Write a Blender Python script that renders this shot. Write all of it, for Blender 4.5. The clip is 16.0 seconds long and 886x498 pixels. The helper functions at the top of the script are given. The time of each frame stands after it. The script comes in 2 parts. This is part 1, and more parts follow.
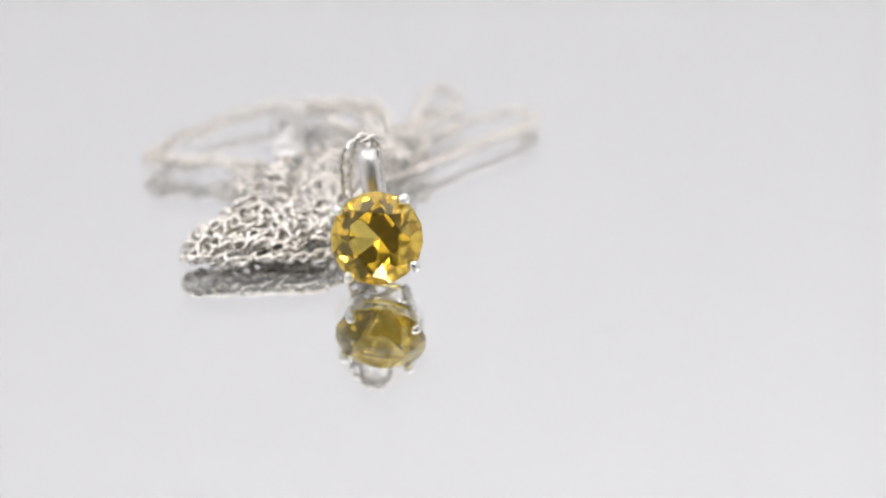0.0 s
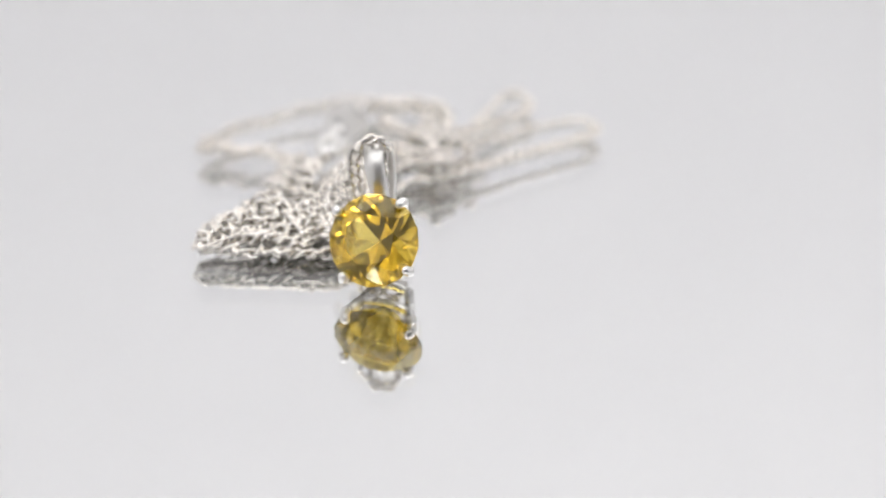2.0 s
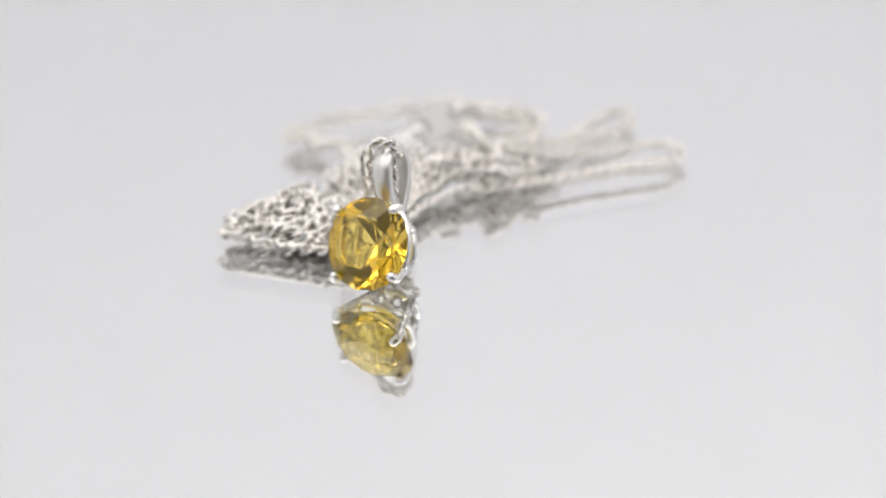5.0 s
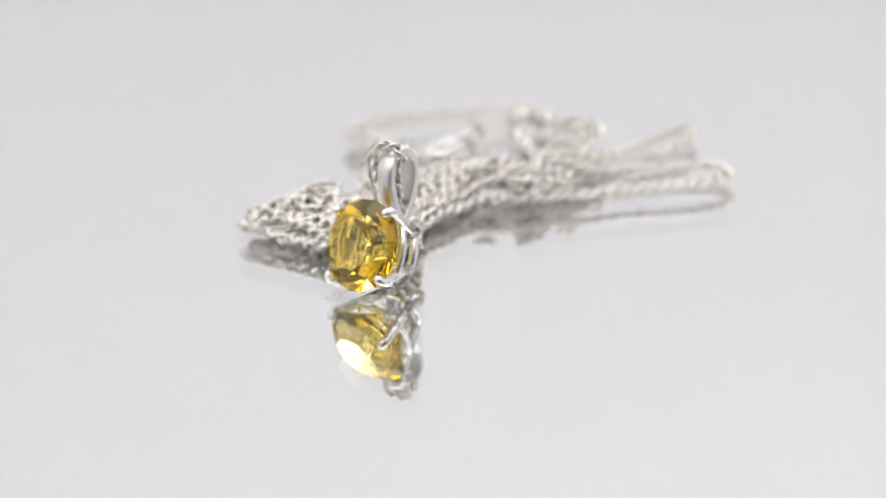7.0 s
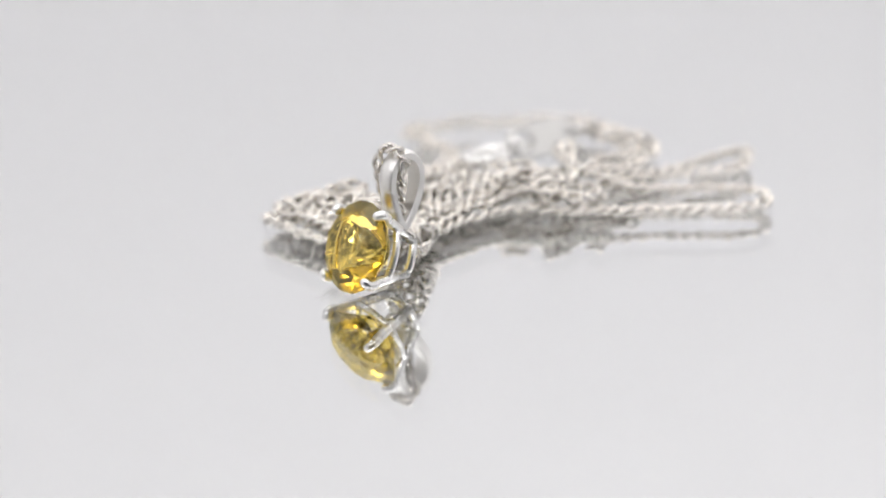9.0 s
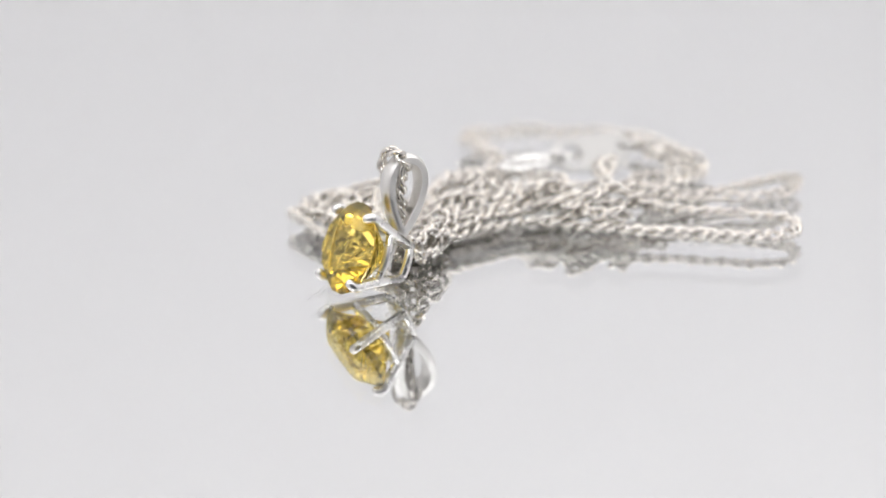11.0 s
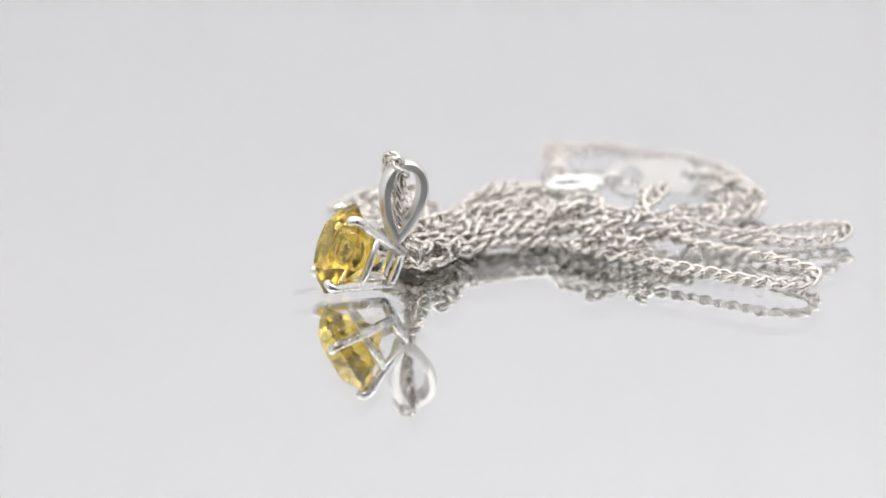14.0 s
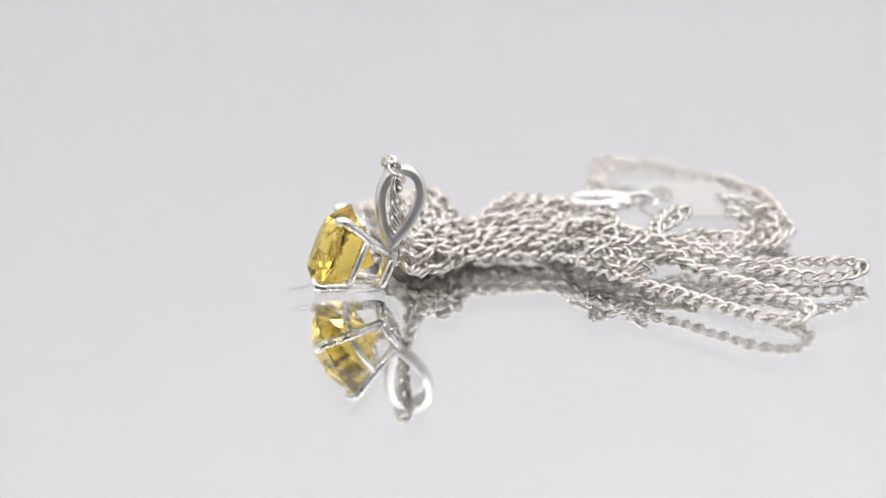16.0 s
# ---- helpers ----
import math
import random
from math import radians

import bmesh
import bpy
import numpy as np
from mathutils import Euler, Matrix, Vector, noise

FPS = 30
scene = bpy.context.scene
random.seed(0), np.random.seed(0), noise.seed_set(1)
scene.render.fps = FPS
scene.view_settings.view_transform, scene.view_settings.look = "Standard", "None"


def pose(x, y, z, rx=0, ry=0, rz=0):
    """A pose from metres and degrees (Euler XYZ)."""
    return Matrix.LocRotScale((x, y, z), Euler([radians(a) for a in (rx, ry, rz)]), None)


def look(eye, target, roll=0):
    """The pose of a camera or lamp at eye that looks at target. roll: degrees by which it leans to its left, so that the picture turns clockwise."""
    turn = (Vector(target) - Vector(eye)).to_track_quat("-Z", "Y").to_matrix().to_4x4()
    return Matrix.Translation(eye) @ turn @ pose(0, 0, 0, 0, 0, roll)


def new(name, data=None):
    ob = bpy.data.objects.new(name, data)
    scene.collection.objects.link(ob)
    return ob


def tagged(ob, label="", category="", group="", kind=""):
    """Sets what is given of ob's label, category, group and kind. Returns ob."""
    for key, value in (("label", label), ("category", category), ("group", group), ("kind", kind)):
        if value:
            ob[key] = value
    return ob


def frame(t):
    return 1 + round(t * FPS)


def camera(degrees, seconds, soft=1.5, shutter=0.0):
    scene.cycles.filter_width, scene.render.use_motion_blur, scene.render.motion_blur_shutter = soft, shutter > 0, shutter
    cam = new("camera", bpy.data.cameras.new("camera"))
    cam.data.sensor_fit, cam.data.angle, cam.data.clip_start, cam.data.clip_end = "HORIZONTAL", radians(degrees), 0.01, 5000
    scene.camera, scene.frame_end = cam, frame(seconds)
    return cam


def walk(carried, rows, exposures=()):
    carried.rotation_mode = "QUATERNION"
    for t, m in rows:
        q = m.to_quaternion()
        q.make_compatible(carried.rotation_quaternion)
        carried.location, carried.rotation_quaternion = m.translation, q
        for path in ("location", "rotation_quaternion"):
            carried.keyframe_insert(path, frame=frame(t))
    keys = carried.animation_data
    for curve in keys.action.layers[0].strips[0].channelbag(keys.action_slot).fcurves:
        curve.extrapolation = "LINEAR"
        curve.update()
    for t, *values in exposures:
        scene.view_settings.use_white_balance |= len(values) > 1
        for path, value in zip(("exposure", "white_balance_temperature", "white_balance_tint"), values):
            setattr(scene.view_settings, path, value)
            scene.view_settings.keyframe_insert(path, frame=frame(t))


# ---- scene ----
MM = 0.001
# ---- camera: stands still before the slowly turning table ----
cam = camera(19.5, 16.0, soft=1.5)
EYE = (0.00744, -0.17720, 0.07843)
AIM = (EYE[0], EYE[1] + math.cos(radians(23.344)), EYE[2] - math.sin(radians(23.344)))
PATH = [(0.0, look(EYE, AIM, -1.238)), (16.0, look(EYE, AIM, -1.238))]
walk(cam, PATH, [(0.0, 0.0), (16.0, 0.0)])
cam.data.dof.use_dof = True
cam.data.dof.focus_distance = 0.1885
cam.data.dof.aperture_fstop = 17.0


def turn_at(t):
    """Degrees by which the table has turned at t seconds."""
    k = t / 16.0
    return -81.132 * k - 1.894 * k * k


def rig(t):
    """The pose of the mirror plate, which lies a little askew on its turning platter, and of all that rests on it."""
    return pose(0, 0, 0, 0, 0, turn_at(t)) @ pose(0, 0, 0, 0.9425, -0.292, 0)


# ---- world and lamps ----
world = bpy.data.worlds.new("dim_room")
scene.world = world
world.use_nodes = True
world.node_tree.nodes["Background"].inputs["Color"].default_value = (0.9, 0.92, 1.0, 1)
world.node_tree.nodes["Background"].inputs["Strength"].default_value = 0.09


def area_lamp(name, eye, target, sx, sy, watts, colour=(1, 1, 1)):
    d = bpy.data.lights.new(name, "AREA")
    d.shape, d.size, d.size_y, d.energy, d.color = "RECTANGLE", sx, sy, watts, colour
    ob = new(name, d)
    ob.matrix_world = look(eye, target)
    return ob


area_lamp("top_softbox", (0.0, 0.25, 0.60), (0, 0.25, 0), 0.82, 0.48, 1.77, (1.0, 0.985, 0.966))
# a ring of light strips round the tent, all at one height
for x, y, long, watts in ((0.0, -0.36, 0.30, 0.35), (-0.30, -0.22, 0.28, 0.36), (0.30, -0.22, 0.28, 0.33), (-0.30, 0.225, 0.08, 0.10), (0.28, 0.31, 0.26, 0.24)):
    area_lamp("light_strip", (x, y, 0.42), (0, 0, 0), long, 0.028, watts)


# ---- materials ----
def material(name):
    m = bpy.data.materials.new(name)
    m.use_nodes = True
    nt = m.node_tree
    return m, nt, nt.nodes["Principled BSDF"]


def noise_node(nt, scale, detail=3.0):
    tc = nt.nodes.new("ShaderNodeTexCoord")
    n = nt.nodes.new("ShaderNodeTexNoise")
    n.inputs["Scale"].default_value, n.inputs["Detail"].default_value = scale, detail
    nt.links.new(tc.outputs["Object"], n.inputs["Vector"])
    return n


def bump(nt, bsdf, src, strength, distance):
    b = nt.nodes.new("ShaderNodeBump")
    b.inputs["Strength"].default_value, b.inputs["Distance"].default_value = strength, distance
    nt.links.new(src, b.inputs["Height"])
    nt.links.new(b.outputs["Normal"], bsdf.inputs["Normal"])


def ramp(nt, src, lo, hi, a=0.3, b=0.7):
    r = nt.nodes.new("ShaderNodeMapRange")
    r.inputs["From Min"].default_value, r.inputs["From Max"].default_value = a, b
    r.inputs["To Min"].default_value, r.inputs["To Max"].default_value = lo, hi
    nt.links.new(src, r.inputs["Value"])
    return r.outputs["Result"]


def silver(name, colour, rough_lo, rough_hi, relief):
    m, nt, b = material(name)
    b.inputs["Base Color"].default_value = (*colour, 1)
    b.inputs["Metallic"].default_value = 1.0
    fine = noise_node(nt, 900.0)
    nt.links.new(ramp(nt, fine.outputs["Fac"], rough_lo, rough_hi), b.inputs["Roughness"])
    coarse = noise_node(nt, 1400.0, 2.0)
    bump(nt, b, coarse.outputs["Fac"], relief, 0.00006)
    return m


SILVER = silver("polished_silver", (0.92, 0.91, 0.89), 0.20, 0.34, 0.14)
SATIN = silver("satin_silver", (0.86, 0.845, 0.82), 0.30, 0.46, 0.20)
CHAIN = silver("chain_silver", (0.80, 0.765, 0.715), 0.14, 0.29, 0.15)
BRUSHED = silver("brushed_silver", (0.72, 0.71, 0.69), 0.46, 0.58, 0.25)


def gem_material():
    """Amber crystal: each pass and each inner reflection deepens the colour."""
    m = bpy.data.materials.new("citrine")
    m.use_nodes = True
    nt = m.node_tree
    nt.nodes.remove(nt.nodes["Principled BSDF"])
    g = nt.nodes.new("ShaderNodeBsdfGlass")
    g.inputs["Color"].default_value = (0.994, 0.88, 0.44, 1)
    g.inputs["Roughness"].default_value, g.inputs["IOR"].default_value = 0.0, 1.61
    w = nt.nodes.new("ShaderNodeBsdfGlossy")
    w.inputs["Roughness"].default_value = 0.0
    mix = nt.nodes.new("ShaderNodeMixShader")
    mix.inputs["Fac"].default_value = 0.05
    nt.links.new(g.outputs[0], mix.inputs[1])
    nt.links.new(w.outputs[0], mix.inputs[2])
    nt.links.new(mix.outputs[0], nt.nodes["Material Output"].inputs["Surface"])
    return m


def glass_material():
    m, nt, b = material("mirror_glass")
    b.inputs["Base Color"].default_value = (0.985, 0.995, 0.99, 1)
    b.inputs["Transmission Weight"].default_value = 1.0
    b.inputs["Roughness"].default_value = 0.0
    b.inputs["IOR"].default_value = 1.5
    return m


def backing_material():
    m, nt, b = material("silvered_back")
    b.inputs["Base Color"].default_value = (0.93, 0.93, 0.935, 1)
    b.inputs["Metallic"].default_value = 1.0
    b.inputs["Roughness"].default_value = 0.02
    return m


def matt(name, colour, rough, scale, relief, spread=0.03):
    m, nt, b = material(name)
    n = noise_node(nt, scale)
    big = noise_node(nt, scale / 30.0)
    mix = nt.nodes.new("ShaderNodeMix")
    mix.data_type = "RGBA"
    mix.inputs["A"].default_value = (*[c * (1 - spread) for c in colour], 1)
    mix.inputs["B"].default_value = (*colour, 1)
    nt.links.new(big.outputs["Fac"], mix.inputs["Factor"])
    nt.links.new(mix.outputs["Result"], b.inputs["Base Color"])
    b.inputs["Roughness"].default_value = rough
    bump(nt, b, n.outputs["Fac"], relief, 0.0005)
    return m


GEM = gem_material()
GLASS = glass_material()
BACKING = backing_material()
FABRIC = matt("white_tent_fabric", (0.86, 0.855, 0.865), 0.9, 600.0, 0.15)
PLASTIC = matt("white_plastic", (0.8, 0.8, 0.8), 0.4, 300.0, 0.05)
LINT = matt("lint", (0.35, 0.33, 0.32), 0.8, 4000.0, 0.05)


# ---- mesh helpers ----
def mesh_of(name, bm, mats, smooth=True):
    me = bpy.data.meshes.new(name)
    bm.normal_update()
    bm.to_mesh(me)
    bm.free()
    for m in mats if isinstance(mats, (list, tuple)) else [mats]:
        me.materials.append(m)
    for p in me.polygons:
        p.use_smooth = smooth
    return me


def part(name, bm, mat, parent=None, label="", smooth=True):
    ob = new(name, mesh_of(name, bm, mat, smooth))
    ob.parent = parent
    if label:
        ob["label"] = label
    return ob


def spline(points, step):
    """Points at even steps along a smooth curve through the given points."""
    P = [Vector(p) for p in points]
    P = [2 * P[0] - P[1], *P, 2 * P[-1] - P[-2]]
    fine = []
    for i in range(1, len(P) - 2):
        a, b, c, d = P[i - 1], P[i], P[i + 1], P[i + 2]
        for k in range(16):
            t = k / 16
            fine.append(0.5 * (2 * b + (c - a) * t + (2 * a - 5 * b + 4 * c - d) * t * t + (3 * b - a - 3 * c + d) * t ** 3))
    fine.append(P[-2])
    out, left = [fine[0].copy()], step
    for a, b in zip(fine, fine[1:]):
        gap = (b - a).length
        at = 0.0
        while gap - at >= left:
            at += left
            out.append(a.lerp(b, at / gap))
            left = step
        left -= gap - at
    return out


def tube(bm, pts, radius, sides=8, closed=False, flat=1.0, up=None):
    """A round bar through pts, its ends domed; flat squeezes it along the side vector."""
    n = len(pts)
    rings = []
    side = None
    for i, p in enumerate(pts):
        a = pts[(i - 1) % n] if closed or i > 0 else p
        b = pts[(i + 1) % n] if closed or i < n - 1 else p
        d = (b - a).normalized()
        if side is None:
            side = d.orthogonal() if up is None else up.cross(d)
        side = (side - d * side.dot(d)).normalized()
        other = d.cross(side)
        r = radius[i] if isinstance(radius, (list, tuple)) else radius
        rings.append([bm.verts.new(p + side * r * math.cos(t) + other * r * flat * math.sin(t))
                      for t in (2 * math.pi * k / sides for k in range(sides))])
    m = n if closed else n - 1
    for i in range(m):
        A, B = rings[i], rings[(i + 1) % n]
        for k in range(sides):
            bm.faces.new((A[k], A[(k + 1) % sides], B[(k + 1) % sides], B[k]))
    if not closed:
        for ring, dirn in ((rings[0], -1), (rings[-1], 1)):
            bm.faces.new(ring if dirn > 0 else list(reversed(ring)))


def rounded_bar(bm, pts, radius, sides=10, tip=1.0):
    """A bar with a domed end at its last point."""
    P = [Vector(p) for p in pts]
    d = (P[-1] - P[-2]).normalized()
    radii = [radius] * len(P)
    for a in (25, 50, 70, 86):
        P.append(Vector(pts[-1]) + d * radius * tip * math.sin(radians(a)))
        radii.append(radius * math.cos(radians(a)))
    tube(bm, P, radii, sides)


def box(bm, lo, hi):
    v = [bm.verts.new((x, y, z)) for x in (lo[0], hi[0]) for y in (lo[1], hi[1]) for z in (lo[2], hi[2])]
    for f in ((0, 1, 3, 2), (4, 6, 7, 5), (0, 4, 5, 1), (2, 3, 7, 6), (0, 2, 6, 4), (1, 5, 7, 3)):
        bm.faces.new([v[i] for i in f])


def disc(bm, r, z0, z1, sides=96, bevel=0.0):
    """A flat round plate with softened rims; its last face is the underside."""
    prof = [(r - bevel, z1), (r, z1 - bevel), (r, z0 + bevel), (r - bevel, z0)] if bevel else [(r, z1), (r, z0)]
    rings = [[bm.verts.new((q * math.cos(2 * math.pi * k / sides), q * math.sin(2 * math.pi * k / sides), z)) for k in range(sides)] for q, z in prof]
    bm.faces.new(rings[0])
    for A, B in zip(rings, rings[1:]):
        for k in range(sides):
            bm.faces.new((A[k], B[k], B[(k + 1) % sides], A[(k + 1) % sides]))
    return bm.faces.new(list(reversed(rings[-1])))


# ---- the light tent ----
def wall(name, lo, hi):
    bm = bmesh.new()
    box(bm, lo, hi)
    return tagged(part(name, bm, FABRIC, smooth=False), "white fabric wall of the light tent", "wall", kind="structure")


FLOOR = -0.040
wall("wall_back", (-0.45, 0.50, FLOOR), (0.45, 0.504, 0.76))
wall("wall_left", (-0.454, -0.40, FLOOR), (-0.45, 0.504, 0.76))
bm = bmesh.new()
box(bm, (-0.45, -0.40, FLOOR), (-0.20, -0.396, 0.76))
box(bm, (0.40, -0.40, FLOOR), (0.45, -0.396, 0.76))
box(bm, (-0.20, -0.40, 0.28), (0.40, -0.396, 0.76))
tagged(part("wall_front", bm, FABRIC, smooth=False), "white fabric tent front with an opening for the lens", "wall", kind="structure")
wall("wall_right", (0.45, -0.40, FLOOR), (0.454, 0.504, 0.76))
bm = bmesh.new()
box(bm, (-0.454, -0.40, 0.76), (0.454, 0.504, 0.764))
tagged(part("ceiling", bm, FABRIC, smooth=False), "white fabric ceiling of the light tent", "ceiling", kind="structure")
bm = bmesh.new()
box(bm, (-0.6, -0.8, FLOOR - 0.004), (0.6, 0.6, FLOOR))
tagged(part("floor", bm, FABRIC, smooth=False), "white fabric floor of the light tent", "floor", kind="structure")


# ---- mirror turntable ----
def mirror_turntable():
    thing = tagged(new("mirror_turntable"), "round glass mirror plate on a white turntable", "turntable")
    bm = bmesh.new()
    under = disc(bm, 0.125, -0.00215, 0.0, bevel=0.0003)
    under.material_index = 1
    plate = part("mirror_plate", bm, [GLASS, BACKING], thing, "clear glass plate silvered underneath", smooth=False)
    bm = bmesh.new()
    disc(bm, 0.118, -0.030, -0.0022, bevel=0.002)
    part("platter", bm, PLASTIC, thing, "white plastic platter", smooth=False)
    bm = bmesh.new()
    disc(bm, 0.045, FLOOR, -0.030, bevel=0.001)
    part("foot", bm, PLASTIC, thing, smooth=False)
    return thing


TABLE = mirror_turntable()

# ---- pendant ----
G = Vector((2.49, -1.3875, 3.58))
N = Vector((-0.1270, -0.8952, 0.4272)).normalized()
U = Vector((-0.1405, 0.4425, 0.8857))
U = (U - N * U.dot(N)).normalized()
R = U.cross(N)


def pl(x, y, z):
    """A place on the pendant: to its right, up and out of the stone's face, in millimetres."""
    return (G + R * x + U * y + N * z) * MM


def brilliant(bm, r, girdle, table_z, culet_z, turn):
    """A round brilliant cut, the girdle at height girdle."""
    def ring(n, rad, z, off):
        return [bm.verts.new(pl(rad * math.cos(2 * math.pi * (k + off) / n + turn), rad * math.sin(2 * math.pi * (k + off) / n + turn), z)) for k in range(n)]
    h = table_z - girdle
    tab = ring(8, r * 0.57, table_z, 0)
    mid = ring(8, r * 0.80, girdle + 0.06 + (h - 0.06) * 0.56, 0.5)
    g1 = ring(16, r, girdle + 0.06, 0)
    g2 = ring(16, r, girdle - 0.06, 0)
    d = girdle - culet_z
    low = ring(8, r * 0.48, girdle - 0.06 - (d - 0.06) * 0.556, 0.5)
    cul = bm.verts.new(pl(0, 0, culet_z))
    bm.faces.new(tab)
    for k in range(8):
        j = (k + 1) % 8
        bm.faces.new((tab[k], mid[k], tab[j]))
        bm.faces.new((tab[k], mid[k - 1], g1[2 * k], mid[k]))
        bm.faces.new((mid[k], g1[2 * k], g1[2 * k + 1]))
        bm.faces.new((mid[k], g1[2 * k + 1], g1[(2 * k + 2) % 16]))
        bm.faces.new((g2[2 * k], low[k], g2[2 * k + 1]))
        bm.faces.new((g2[2 * k + 1], low[k], g2[(2 * k + 2) % 16]))
        bm.faces.new((g2[2 * k], low[k - 1], low[k]))
        bm.faces.new((low[k - 1], cul, low[k]))
    for k in range(16):
        j = (k + 1) % 16
        bm.faces.new((g1[k], g2[k], g2[j], g1[j]))
    bmesh.ops.triangulate(bm, faces=[f for f in bm.faces if len(f.verts) == 4])
    bmesh.ops.recalc_face_normals(bm, faces=bm.faces)


def pendant():
    thing = tagged(new("pendant"), "silver claw-set pendant with a round amber stone leaning on the mirror", "pendant")
    bm = bmesh.new()
    brilliant(bm, 3.50, -0.55, 0.74, -3.78, radians(8))
    part("gemstone", bm, GEM, thing, "round faceted amber-yellow stone", smooth=False)
    base, mid, top = 1.20, 1.92, 2.58
    corner = [(1, 1), (-1, 1), (-1, -1), (1, -1)]
    for sx, sy in corner:
        bm = bmesh.new()
        rounded_bar(bm, [pl(sx * base, sy * base, -4.75), pl(sx * mid, sy * mid, -2.4), pl(sx * 2.36, sy * 2.36, -1.1), pl(sx * top, sy * top, -0.55),
                         pl(sx * 2.60, sy * 2.60, -0.22), pl(sx * 2.45, sy * 2.45, 0.02)], 0.38 * MM)
        part("claw", bm, SILVER, thing)
    for k in range(4):
        (ax, ay), (bx, by) = corner[k], corner[(k + 1) % 4]
        for name, half, z, bow, r in (("rail", mid, -2.4, 0.42, 0.29), ("base_rail", base, -4.75, 0.22, 0.33)):
            bm = bmesh.new()
            pts = []
            for i in range(9):
                f = i / 8
                out = half + bow * math.sin(math.pi * f)
                x, y = ax + (bx - ax) * f, ay + (by - ay) * f
                x, y = (x * half, y * out) if ay == by else (x * out, y * half)
                pts.append(pl(x, y, z))
            tube(bm, pts, r * MM, 10)
            part(name, bm, SILVER, thing)
    # teardrop bail: a band, rounded outside, bent to a loop
    bm = bmesh.new()
    B, Tp = Vector((0.0, 1.85, -4.35)), Vector((0.05, 7.45, -3.22))
    axis = (Tp - B)
    length = axis.length
    axis.normalize()
    cross = Vector((1, 0, 0)).cross(axis).normalized()
    n = 56

    def centre(t):
        return B + axis * (length * 0.5 * (1 - math.cos(t))) + cross * (1.86 * math.sin(t) * abs(math.sin(t / 2)) ** 1.0)

    rings = []
    for i in range(n):
        t = 2 * math.pi * (i + 0.5) / n
        c = centre(t)
        d = (centre(t + 0.02) - centre(t - 0.02)).normalized()
        out = d.cross(Vector((1, 0, 0))).normalized()
        along = 0.5 * (1 - math.cos(t))
        hw, th = 0.58 + 0.20 * along, 0.34
        ring = []
        for q, k in ((-0.95, -1), (0.95, -1), (1, -0.9), (1, 0.45), (0.87, 0.78), (0.5, 1.15), (0, 1.3), (-0.5, 1.15), (-0.87, 0.78), (-1, 0.45), (-1, -0.9)):
            ring.append(bm.verts.new(pl(*(c + Vector((1, 0, 0)) * hw * q - out * th * k * SIGN))))
        rings.append(ring)
    m = len(rings[0])
    for i in range(n):
        A, C = rings[i], rings[(i + 1) % n]
        for k in range(m):
            bm.faces.new((A[k], A[(k + 1) % m], C[(k + 1) % m], C[k]))
    bmesh.ops.recalc_face_normals(bm, faces=bm.faces)
    bail = part("bail", bm, SATIN, thing, "polished teardrop bail")
    bail.data.set_sharp_from_angle(angle=radians(38))
    bm = bmesh.new()
    tube(bm, [pl(0, 1.15, -4.70), pl(0, 1.7, -4.45), pl(0, 2.0, -4.3)], 0.40 * MM, 10)
    part("solder_joint", bm, SILVER, thing)
    return thing


SIGN = 1.0
PENDANT = pendant()

# ---- chain ----
def hung(*p):
    return tuple(pl(*p) / MM)


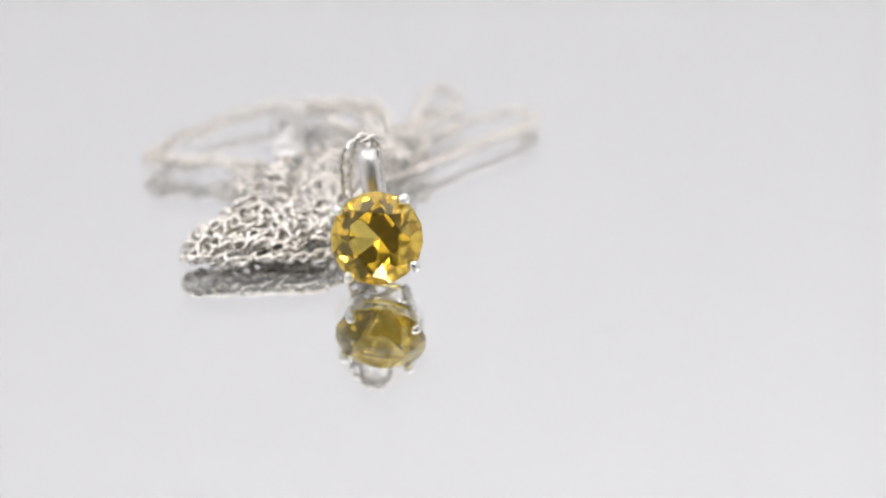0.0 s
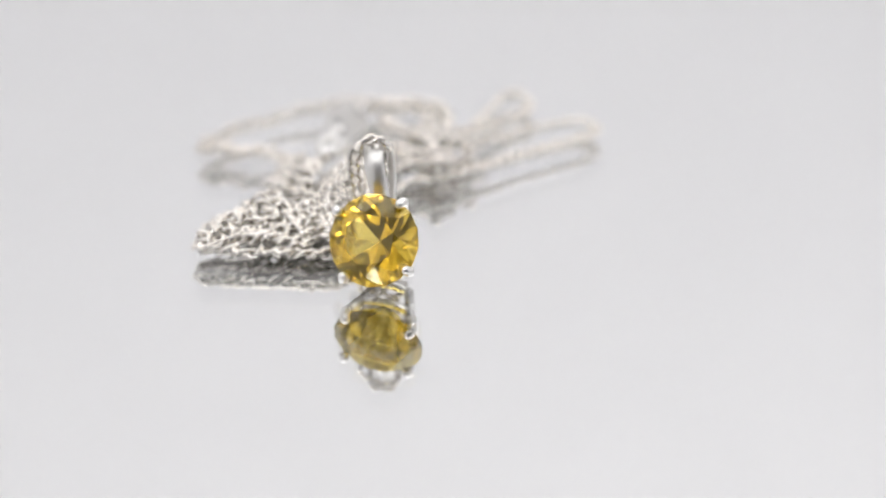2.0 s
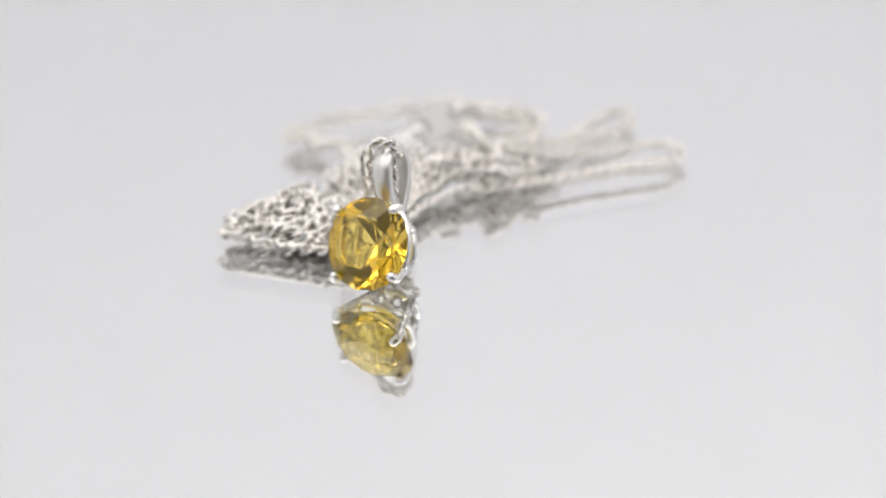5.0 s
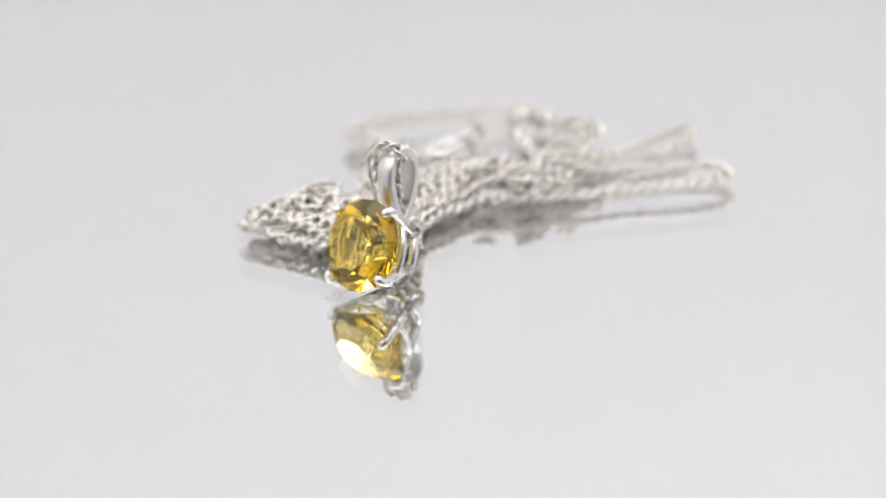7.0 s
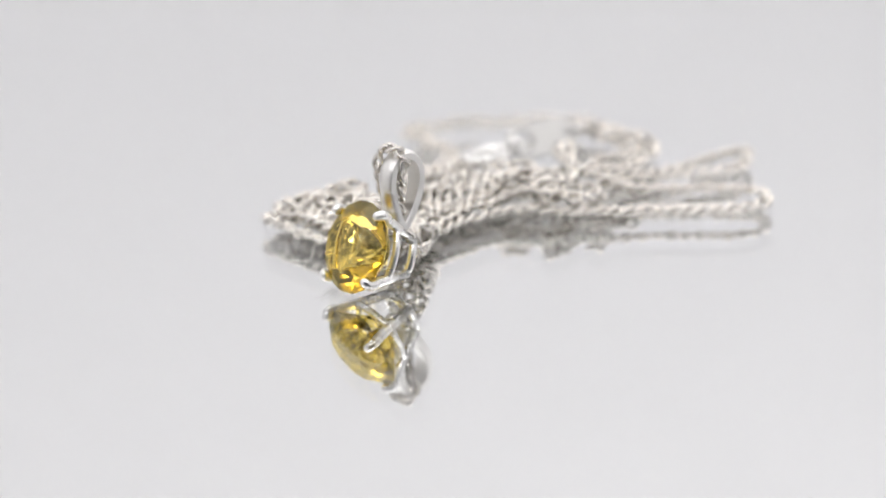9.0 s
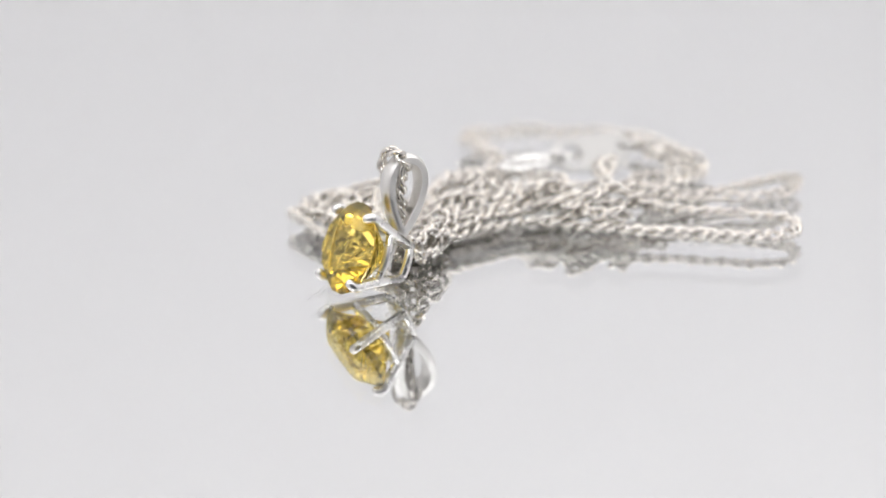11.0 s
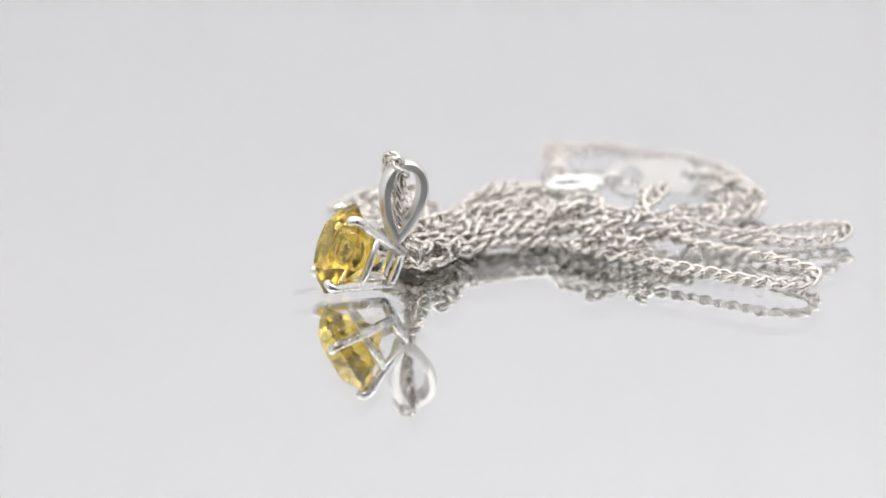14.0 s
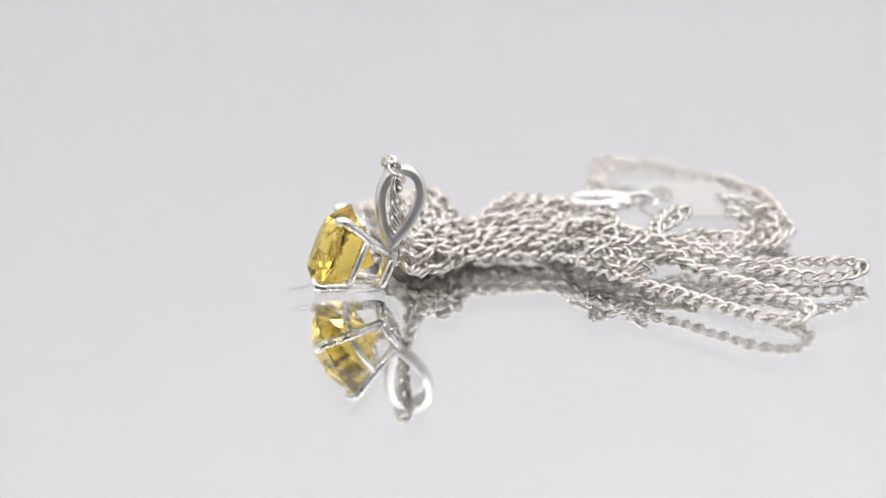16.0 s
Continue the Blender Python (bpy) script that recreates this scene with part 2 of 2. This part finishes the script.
NEAR_RUNS = [
    # along the front of the heap, out into the wide loop and back
    [(-12.3, 2.9, .5), (-9, 2.5, .5), (-5.6, 2.4, .5), (-2.3, 2.6, .5), (.2, 4.2, .5), (.5, 6.5, .5), (-.1, 8.9, .5), (.1, 11, .5), (.3, 13.8, .5), (1.1, 16.1, .5), (2.5, 17.5, .5),
     (4.6, 18.9, .5), (6, 20.3, .5), (7.9, 22, .5), (9.9, 24, .5), (12.4, 26, .5), (14.5, 28, .5), (15.4, 29.8, .5), (15.1, 31.4, .5), (13.7, 32.2, .5), (11.8, 31.1, .5), (9.7, 29.7, .5)],
    [(9.7, 29.7, .5), (8.1, 28.5, .5), (6.5, 26.6, .5), (4.8, 24.6, .7), (3, 22.3, 1.2), (1.2, 20, 1.4), (-.5, 17.6, 1.4), (-1.3, 14.5, 1.3), (-1.2, 11.5, 1.2), (-1.2, 8.6, 1.2), (-2.6, 6, 1.1),
     (-5.5, 4.6, .9), (-9, 3.8, .7), (-11.9, 3.9, .5), (-12.6, 4.8, .5), (-11.6, 5.4, .5), (-9, 5.2, .5), (-6, 6.2, .5), (-3.4, 7.8, .5), (-2.3, 10, .5), (-2, 13, .5), (-1.6, 16, .5), (.2, 18.8, .5)],
    # the long loop
    [(.2, 18.8, .5), (2.6, 21.6, .5), (4, 25, .5), (4.8, 28.5, .5), (5.5, 32, .5), (6, 34.5, .5), (6.6, 37, .5), (7.6, 38.2, .5), (8.7, 37, .5), (9.3, 34.8, .5), (8.4, 32.6, .5), (6.9, 30.7, .6),
     (5.4, 28, .9), (3.2, 25, 1.4), (1.0, 22.5, 1.7), (-.8, 19.6, 1.9), (-2.3, 16, 1.8), (-2.6, 12.5, 1.8), (-3, 9.4, 1.8), (-4.6, 6.9, 1.6), (-7.5, 5.2, 1.5), (-10.3, 4.5, 1.3), (-12.2, 3.7, 1.3)],
    [(-12.2, 3.7, 1.3), (-11.8, 2.9, 1.3), (-9.6, 3.1, 1.4), (-6.6, 3.4, 1.4), (-3.6, 4, 1.6), (-1.2, 5.6, 1.9), (-.3, 8, 2.0), (-.4, 11, 2.0), (-.3, 14, 1.6), (.3, 17, 1.4), (2, 19.4, 1.4),
     (3.8, 20.8, 1.3), (5.0, 20.0, .9), (4.4, 19.0, 1.5), (3.4, 19.4, 1.9)],
    # far side of the heap
    [(-6.8, 18.5, .6), (-7.2, 15, .6), (-6.6, 12, .8), (-7.4, 9.5, .8), (-9.6, 7.4, .6), (-11.4, 6, .9), (-11, 5, 1.4), (-8.6, 6.4, 1.3), (-6, 8.4, 1.4), (-4.6, 10.8, 1.3), (-4.3, 14, 1.3),
     (-3.6, 17, 1.4), (-2.2, 20, 1.3), (-.2, 22.8, 1.2), (2, 24.5, 1.6)],
    # top of the heap
    [(-5.8, 17.5, 2.0), (-5.4, 14, 2.6), (-5.2, 11, 2.7), (-4.6, 8.6, 2.4), (-2.6, 7.6, 2.0), (-1.6, 9.4, 2.4), (-1.8, 12.5, 2.4), (-1.4, 15.5, 2.4), (-.6, 18, 2.4), (.9, 20.2, 2.0), (2.6, 20.6, 2.0),
     (2.6, 22.2, 2.0), (0.6, 24, 1.9), (-1.2, 26, 2.0), (-2.2, 26.6, 2.2), (-1.8, 25.2, 2.4), (.3, 23.6, 2.2), (2.6, 23.4, 2.0), (5.2, 25.2, 1.1), (7, 25.6, .7)],
    # loose zigzag strands over the heap's near end
    [(-11.2, 4.4, 1.6), (-9.2, 6.4, 2.4), (-7.8, 4.4, 2.2), (-6.4, 7.2, 2.8), (-5, 4.8, 2.4), (-3.8, 7.4, 3), (-2.4, 5, 2.6), (-1.4, 7.6, 2.6)],
    [(-10, 3.2, 1.2), (-8.8, 5.2, 1.9), (-9.6, 7.2, 1.8), (-7.4, 6.6, 2.6), (-6.8, 3.6, 1.6), (-4.8, 3.8, 1.8), (-4.2, 6.4, 2.6), (-2.6, 3.6, 1.6), (-1.2, 4.8, 2)],
    # small coil behind the setting
    [(2.0, 5.4, .5), (1.6, 6.4, .6), (1.2, 7.5, .8), (1.05, 7.7, 1.5), (1.0, 6.9, 2.0), (.95, 6.1, 1.5), (.9, 6.7, 0.7), (.8, 7.9, .6), (.7, 8.8, 1.1), (.6, 8.6, 1.7), (.5, 7.8, 1.8), (.4, 7.4, 1.2), (.3, 8.4, .5)],
    # curls in the chain where the loops leave the heap
    [(2.8, 17.4, .7), (3.2, 18.5, .7), (3.7, 19.4, 1.2), (3.8, 19.1, 2.0), (3.8, 18.2, 2.0), (3.6, 17.8, 1.4), (3.5, 18.4, 1.0)],
    [(5.2, 20.2, .6), (5.6, 21.3, .6), (6.0, 22.2, 1.0), (6.1, 21.9, 1.8), (6.1, 21.0, 1.8), (5.9, 20.6, 1.2), (5.8, 21.2, .8)],
    # over and through the bail
    [(-1.6, 5.2, .6), hung(-2.6, 1.0, -6.0), hung(-2.2, 3.2, -4.8), hung(-1.95, 5.0, -3.4), hung(-1.6, 6.6, -2.3), hung(-.8, 7.5, -1.9), hung(.2, 7.8, -1.75), hung(.95, 7.6, -2.1), hung(1.0, 6.9, -2.85),
     hung(.4, 6.2, -2.95), hung(.15, 5.2, -3.3), hung(.0, 4.2, -3.6), hung(-.2, 3.1, -4.2), hung(-.5, 2.2, -5.4), hung(.4, .6, -6.4), (1.7, 5.6, .5)],
    [hung(.3, 6.95, -2.9), hung(-.1, 5.8, -3.25), hung(-.35, 4.6, -3.7), hung(-.7, 3.3, -4.7), hung(-1.0, 1.8, -5.8), (.4, 5.6, .5)],
]
FAR_RUNS = [
    # strands along the ridge and buried in the heap
    [(-10.6, 5.8, 1.6), (-8.4, 7.2, 2.2), (-6.4, 9.4, 2.6), (-6.3, 12.5, 2.7), (-6.5, 15.5, 2.4), (-5.4, 18.5, 1.9), (-3.4, 20.5, 1.6)],
    [(-11.8, 4.6, 1.3), (-10.4, 6.0, 1.9), (-8.6, 6.0, 2.0), (-6.8, 7.6, 2.6), (-4.6, 9.8, 2.2), (-4.0, 12.6, 2.3), (-3.6, 15.6, 2.2), (-2.4, 18.2, 2.0), (-.6, 20.6, 1.8)],
    [(-10.4, 6.6, 1.3), (-8, 7.8, .6), (-5.6, 9, .6), (-5.2, 12, .6), (-5.4, 15, .6), (-4.4, 18, .7), (-2.6, 20.4, 1.9), (-.6, 21.2, 2.3), (.4, 19.2, 2.6), (-.8, 16.4, 3.0), (-2.6, 14, 2.7), (-3.6, 11.4, 2.5), (-3.2, 8.6, 2.8), (-1.8, 6.8, 2.8)],
    # arc round the far side, its tip and the way back to the clasp
    [(2, 24.5, 1.6), (2.8, 28, 1.1), (2.3, 32.4, .6), (.3, 34.2, .5), (-1.9, 34.5, .5), (-5, 34.4, .5), (-8.5, 32.9, .5), (-11.8, 30.6, .5), (-14.2, 28, .5), (-15.9, 25, .5), (-17.0, 22.6, .5),
     (-16.2, 21.8, .5), (-13.8, 22.4, .5), (-10.6, 22.0, .5), (-7.2, 19, .9), (-5.4, 16.4, 2.2)],
    [(2.6, 30.6, .5), (.4, 32.6, .5), (-2.4, 33.1, .5), (-4.4, 32.3, .9), (-5, 31.3, 1.3)],
    # second strand from the arc's tip to the heap
    [(-16.8, 22.9, .5), (-15.2, 23.0, .6), (-13.2, 21.2, .5), (-11.3, 21.7, .9), (-9.6, 19.9, .6), (-8.2, 20.7, .9), (-7.2, 18.4, 1.3), (-8.6, 16.8, .9), (-7.2, 15, 1.5)],
    [(-1.2, 29.8, 1.9), (.2, 31.2, 1.3), (1.4, 30.2, .9), (1.0, 27.6, 1.0), (1.2, 25.4, 1.2)],
    # crumpled stretch of the arc
    [(-7, 33.4, .5), (-5.6, 32.4, 1.0), (-4.2, 33.8, .6), (-2.8, 32.2, 1.2), (-1.4, 34, .7), (0, 32.6, 1.1), (1.4, 33.2, .6), (2.4, 31.6, .9)],
    # strands inside the near heap and along its far foot
    [(-11, 3.6, .6), (-9, 4.6, 1), (-7.4, 3.2, .8), (-5.6, 5.2, 1.4), (-4, 3.6, 1), (-2.2, 5.4, 1.4), (-1, 7, 1.6)],
    [(-10.4, 5.2, 1.4), (-8.4, 4.2, 1.2), (-6.6, 5.6, 1.8), (-5.2, 6.8, 2.2), (-3.4, 5.4, 1.8), (-2.6, 7.4, 2.4), (-4.4, 8.4, 2.4), (-6.2, 7.8, 2.2), (-8, 7, 1.8)],
    [(-9.4, 18.6, .7), (-8.2, 16.6, 1), (-9.2, 14.6, .8), (-7.4, 13.4, 1.4), (-8.4, 11.6, 1), (-6.8, 10.4, 1.4), (-7.6, 8.8, 1.2)],
]


PITCH = 1.13


def link_mesh():
    """One curb link: a twisted oval of round wire."""
    bm = bmesh.new()
    a, b, w = 0.70, 0.40, 0.19
    pts = []
    for k in range(18):
        t = 2 * math.pi * k / 18
        x, y = a * math.copysign(abs(math.cos(t)) ** 0.85, math.cos(t)), b * math.sin(t)
        tw = -radians(58) * x / a
        pts.append(Vector((x, y * math.cos(tw), y * math.sin(tw))) * MM)
    tube(bm, pts, w * MM, 7, closed=True, up=Vector((0, 0, 1)))
    return mesh_of("link", bm, CHAIN)


def heaped(p):
    return p[1] < 21.5 and p[0] < 5.0 and p[2] < 3.4


def lid(x, y, z):
    """Keeps a strand within the heap, which rises from its near edge to a ridge at the back, and on the mirror."""
    if y < 17.5 and x < 0.25 and z < 3.2:
        z = min(z, 0.5 + 0.47 * max(0.0, min(y - 2.2, 0.5 - x)))
        if 8.0 < y < 12.4 and x < -2.5:  # a saddle between the two heaps
            z = min(z, 1.25 + 0.42 * (x + 5.0))
    return max(0.42, z)


def link_poses(run, rng, calm=False, neat=False, kinked=False):
    """Poses of the links along a run: flat where the chain lies free, kinked and rolled in the heap."""
    way = []
    for k, p in enumerate(run):
        p = Vector(p) - Vector((0, 0, 0.08))
        if k and kinked and not heaped(p):
            q = (Vector(run[k - 1]) + p) / 2
            way.append(Vector((q.x + rng.uniform(-0.5, 0.5), q.y + rng.uniform(-0.5, 0.5), q.z + rng.uniform(-0.1, 0.5))) * MM)
        if k and not calm and heaped(p) and heaped(run[k - 1]):
            q = (Vector(run[k - 1]) + p) / 2
            stray = 0.8 if q.x < -2.4 and q.y < 10 else 0.3
            way.append(Vector((q.x + rng.uniform(-stray, stray), q.y + rng.uniform(-stray, stray), q.z + rng.uniform(-0.7, 0.9) * stray)) * MM)
        loose = 0.08 if neat else (0.2 if calm else 0.4) if heaped(p) and 0 < k < len(run) - 1 else 0.2
        way.append(Vector((p.x + rng.uniform(-loose, loose), p.y + rng.uniform(-loose, loose), p.z + rng.uniform(-0.3, 0.6) * loose)) * MM)
    way = [Vector((v.x, v.y, lid(v.x / MM, v.y / MM, v.z / MM) * MM)) for v in way] if run[0][2] < 3 and max(p[2] for p in run) < 5 else way
    pts = spline(way, PITCH * MM)
    out, roll = [], 0.0
    for p, q in zip(pts, pts[1:]):
        d = (q - p).normalized()
        side = Vector((0, 0, 1)).cross(d) if abs(d.z) < 0.9 else Vector((1, 0, 0))
        side = (side - d * side.dot(d)).normalized()
        wild = 0.2 if neat else 1.0 if kinked or p.y < 9 * MM else 0.6 if heaped(p / MM) else 0.35
        roll += rng.uniform(-32, 32)
        roll *= 0.92
        turned = roll * 1.6 * wild
        m = Matrix((d, side, d.cross(side))).transposed().to_4x4()
        out.append(Matrix.Translation((p + q) / 2) @ m @ Matrix.Rotation(radians(turned), 4, "X") @ Matrix.Rotation(radians(rng.uniform(-20, 20) * wild), 4, "Z") @ Matrix.Rotation(radians(rng.uniform(-18, 18) * wild), 4, "Y"))
    return out


def frame_of(lo, hi, up):
    """The way from lo to hi, the part of up square to it, and the normal of both."""
    ax = (hi - lo).normalized()
    up = (up - ax * up.dot(ax)).normalized()
    return ax, up, ax.cross(up)


def ring_points(at, p, q, rp, rq, n=24):
    return [(at + p * rp * math.cos(2 * math.pi * k / n) + q * rq * math.sin(2 * math.pi * k / n)) * MM for k in range(n)]


def clasp(thing):
    """Lobster clasp, jump rings and the flat tag at the chain's ends."""
    tail, nose = Vector((-5.9, 23.5, 1.65)), Vector((-5.0, 18.3, 2.35))
    d, e, _ = frame_of(tail, nose, Vector((0.95, 0.1, -0.05)))
    span = (nose - tail).length
    # the hooked body: a drop-shaped loop lying nearly flat, wider towards its nose
    bm = bmesh.new()
    pts, radii = [], []
    for k in range(36):
        t = 2 * math.pi * k / 36
        x = span * (0.56 - 0.44 * math.cos(t))
        pts.append((tail + d * x + e * (0.6 + 0.5 * x / span) * math.sin(t)) * MM)
        radii.append((0.46 + 0.08 * math.cos(t)) * MM)
    tube(bm, pts, radii, 10, closed=True)
    body = part("clasp", bm, SILVER, thing, "polished lobster clasp")
    bm = bmesh.new()
    tube(bm, [(tail + d * x + e * y) * MM for x, y in ((span * 0.5, 1.0), (span * 0.42, 1.5), (span * 0.34, 1.7))], [0.32 * MM, 0.3 * MM, 0.2 * MM], 8)
    part("lever", bm, SILVER, body)
    for off in (-0.62, 0.62):
        bm = bmesh.new()
        q = [tail + d * x + e * off * w for x, w in ((span * 0.34, 1.1), (span * 0.24, 1.15), (span * 0.12, 1.0), (0.1, 0.8), (-0.5, 0.7))]
        tube(bm, [v * MM for v in q], [0.36 * MM, 0.46 * MM, 0.46 * MM, 0.42 * MM, 0.3 * MM], 10)
        part("housing", bm, SILVER, body)
    # flat tag on its long edge: round at the end that holds the clasp's ring, cut off at the other
    lo, hi = Vector((-5.75, 23.5, 1.8)), Vector((-5.0, 30.6, 1.3))
    ax, up, nrm = frame_of(lo, hi, Vector((-0.67, 0, 0.74)))
    span, wide = (hi - lo).length, 1.5

    def place(x, y):
        return bm.verts.new((lo + ax * x + up * y - nrm * 0.22) * MM)

    bm = bmesh.new()
    edge = [(wide * (1 - math.sin(radians(a))), wide * math.cos(radians(a))) for a in range(0, 181, 12)]
    edge += [(span - 0.7, -wide), (span, -wide + 0.7), (span, wide - 0.7), (span - 0.7, wide)]
    holes = [[(1.75 + 1.0 * math.cos(radians(a)), 0.95 * math.sin(radians(a))) for a in range(0, 360, 18)],
             [(span - 0.75 + 0.42 * math.cos(radians(a)), 0.42 * math.sin(radians(a))) for a in range(0, 360, 36)]]
    seams = []
    for way in (edge[::-1], *holes):
        ring = [place(x, y) for x, y in way]
        seams += [bm.edges.new((ring[k], ring[(k + 1) % len(ring)])) for k in range(len(ring))]
    bmesh.ops.triangle_fill(bm, use_beauty=True, use_dissolve=False, edges=seams)
    grown = bmesh.ops.extrude_face_region(bm, geom=list(bm.faces))["geom"]
    bmesh.ops.translate(bm, vec=nrm * 0.44 * MM, verts=[v for v in grown if isinstance(v, bmesh.types.BMVert)])
    bmesh.ops.recalc_face_normals(bm, faces=bm.faces)
    rim = [x for x in bm.edges if len(x.link_faces) == 2 and x.calc_face_angle() > 1.2]
    bmesh.ops.bevel(bm, geom=rim, offset=0.09 * MM, segments=2, affect="EDGES")
    part("tag", bm, BRUSHED, thing, "flat polished silver tag", smooth=False)
    for at, p, q, r, w in ((lo + ax * 0.35, ax, nrm, 1.15, 0.24), (hi + ax * 0.15, ax, nrm, 0.85, 0.22)):
        bm = bmesh.new()
        tube(bm, ring_points(at, p, q, r, r * 0.9), w * MM, 8, closed=True)
        part("jump_ring", bm, SILVER, thing)


def necklace_chain():
    thing = tagged(new("necklace_chain"), "fine silver curb chain heaped on the mirror behind the pendant", "necklace")
    data = link_mesh()
    rng = random.Random(4)
    buried = []
    for k, run in enumerate(NEAR_RUNS):
        poses = link_poses(run, rng, calm=k == 0, neat=k > 8)
        if k in (4, 5):
            buried += poses
            continue
        for m in poses:
            ob = new("link", data)
            ob.parent = thing
            ob.matrix_basis = m
    for run in FAR_RUNS:
        buried += link_poses(run, rng, kinked=True)
    bm = bmesh.new()
    for m in buried:
        start = len(bm.verts)
        bm.from_mesh(data)
        bm.verts.ensure_lookup_table()
        bmesh.ops.transform(bm, matrix=m, verts=bm.verts[start:])
    tagged(part("buried_chain", bm, CHAIN, thing), kind="stuff")
    clasp(thing)
    return thing


NECKLACE = necklace_chain()


def lint_fibre():
    """Two fine hairs lying by the stone."""
    bm = bmesh.new()
    for ends in LINT_WAYS:
        pts = spline([Vector(p) * MM for p in ends], 0.12 * MM)
        tube(bm, pts, 0.015 * MM, 5)
    return tagged(part("lint_fibre", bm, LINT), "fine grey hair fibre lying on the mirror", "lint")


LINT_WAYS = [[(2.2, -4.6, .03), (2.0, -4.1, .05), (2.3, -3.6, .10), (2.0, -3.1, .16), (2.2, -2.6, .22)],
             [(1.4, -4.3, .03), (1.7, -3.8, .06), (1.5, -3.2, .05), (1.4, -2.4, .03)]]
FIBRE = lint_fibre()


def dust():
    """Fine grains lying on the glass."""
    rng = random.Random(11)
    bm = bmesh.new()
    for _ in range(26):
        x, y, r = rng.uniform(-22, 26), rng.uniform(-14, 40), rng.uniform(0.02, 0.05)
        bmesh.ops.create_icosphere(bm, subdivisions=1, radius=r * MM, matrix=Matrix.Translation(Vector((x, y, r * 0.9)) * MM) @ Matrix.Diagonal((1, rng.uniform(0.6, 1.6), 0.8, 1)))
    return tagged(part("dust", bm, PLASTIC), "fine pale dust grains on the mirror", "dust", kind="stuff")


DUST = dust()


def motions():
    rows = [(t * 0.5, rig(t * 0.5)) for t in range(33)]
    for thing in (TABLE, PENDANT, NECKLACE, FIBRE, DUST):
        walk(thing, rows)


motions()
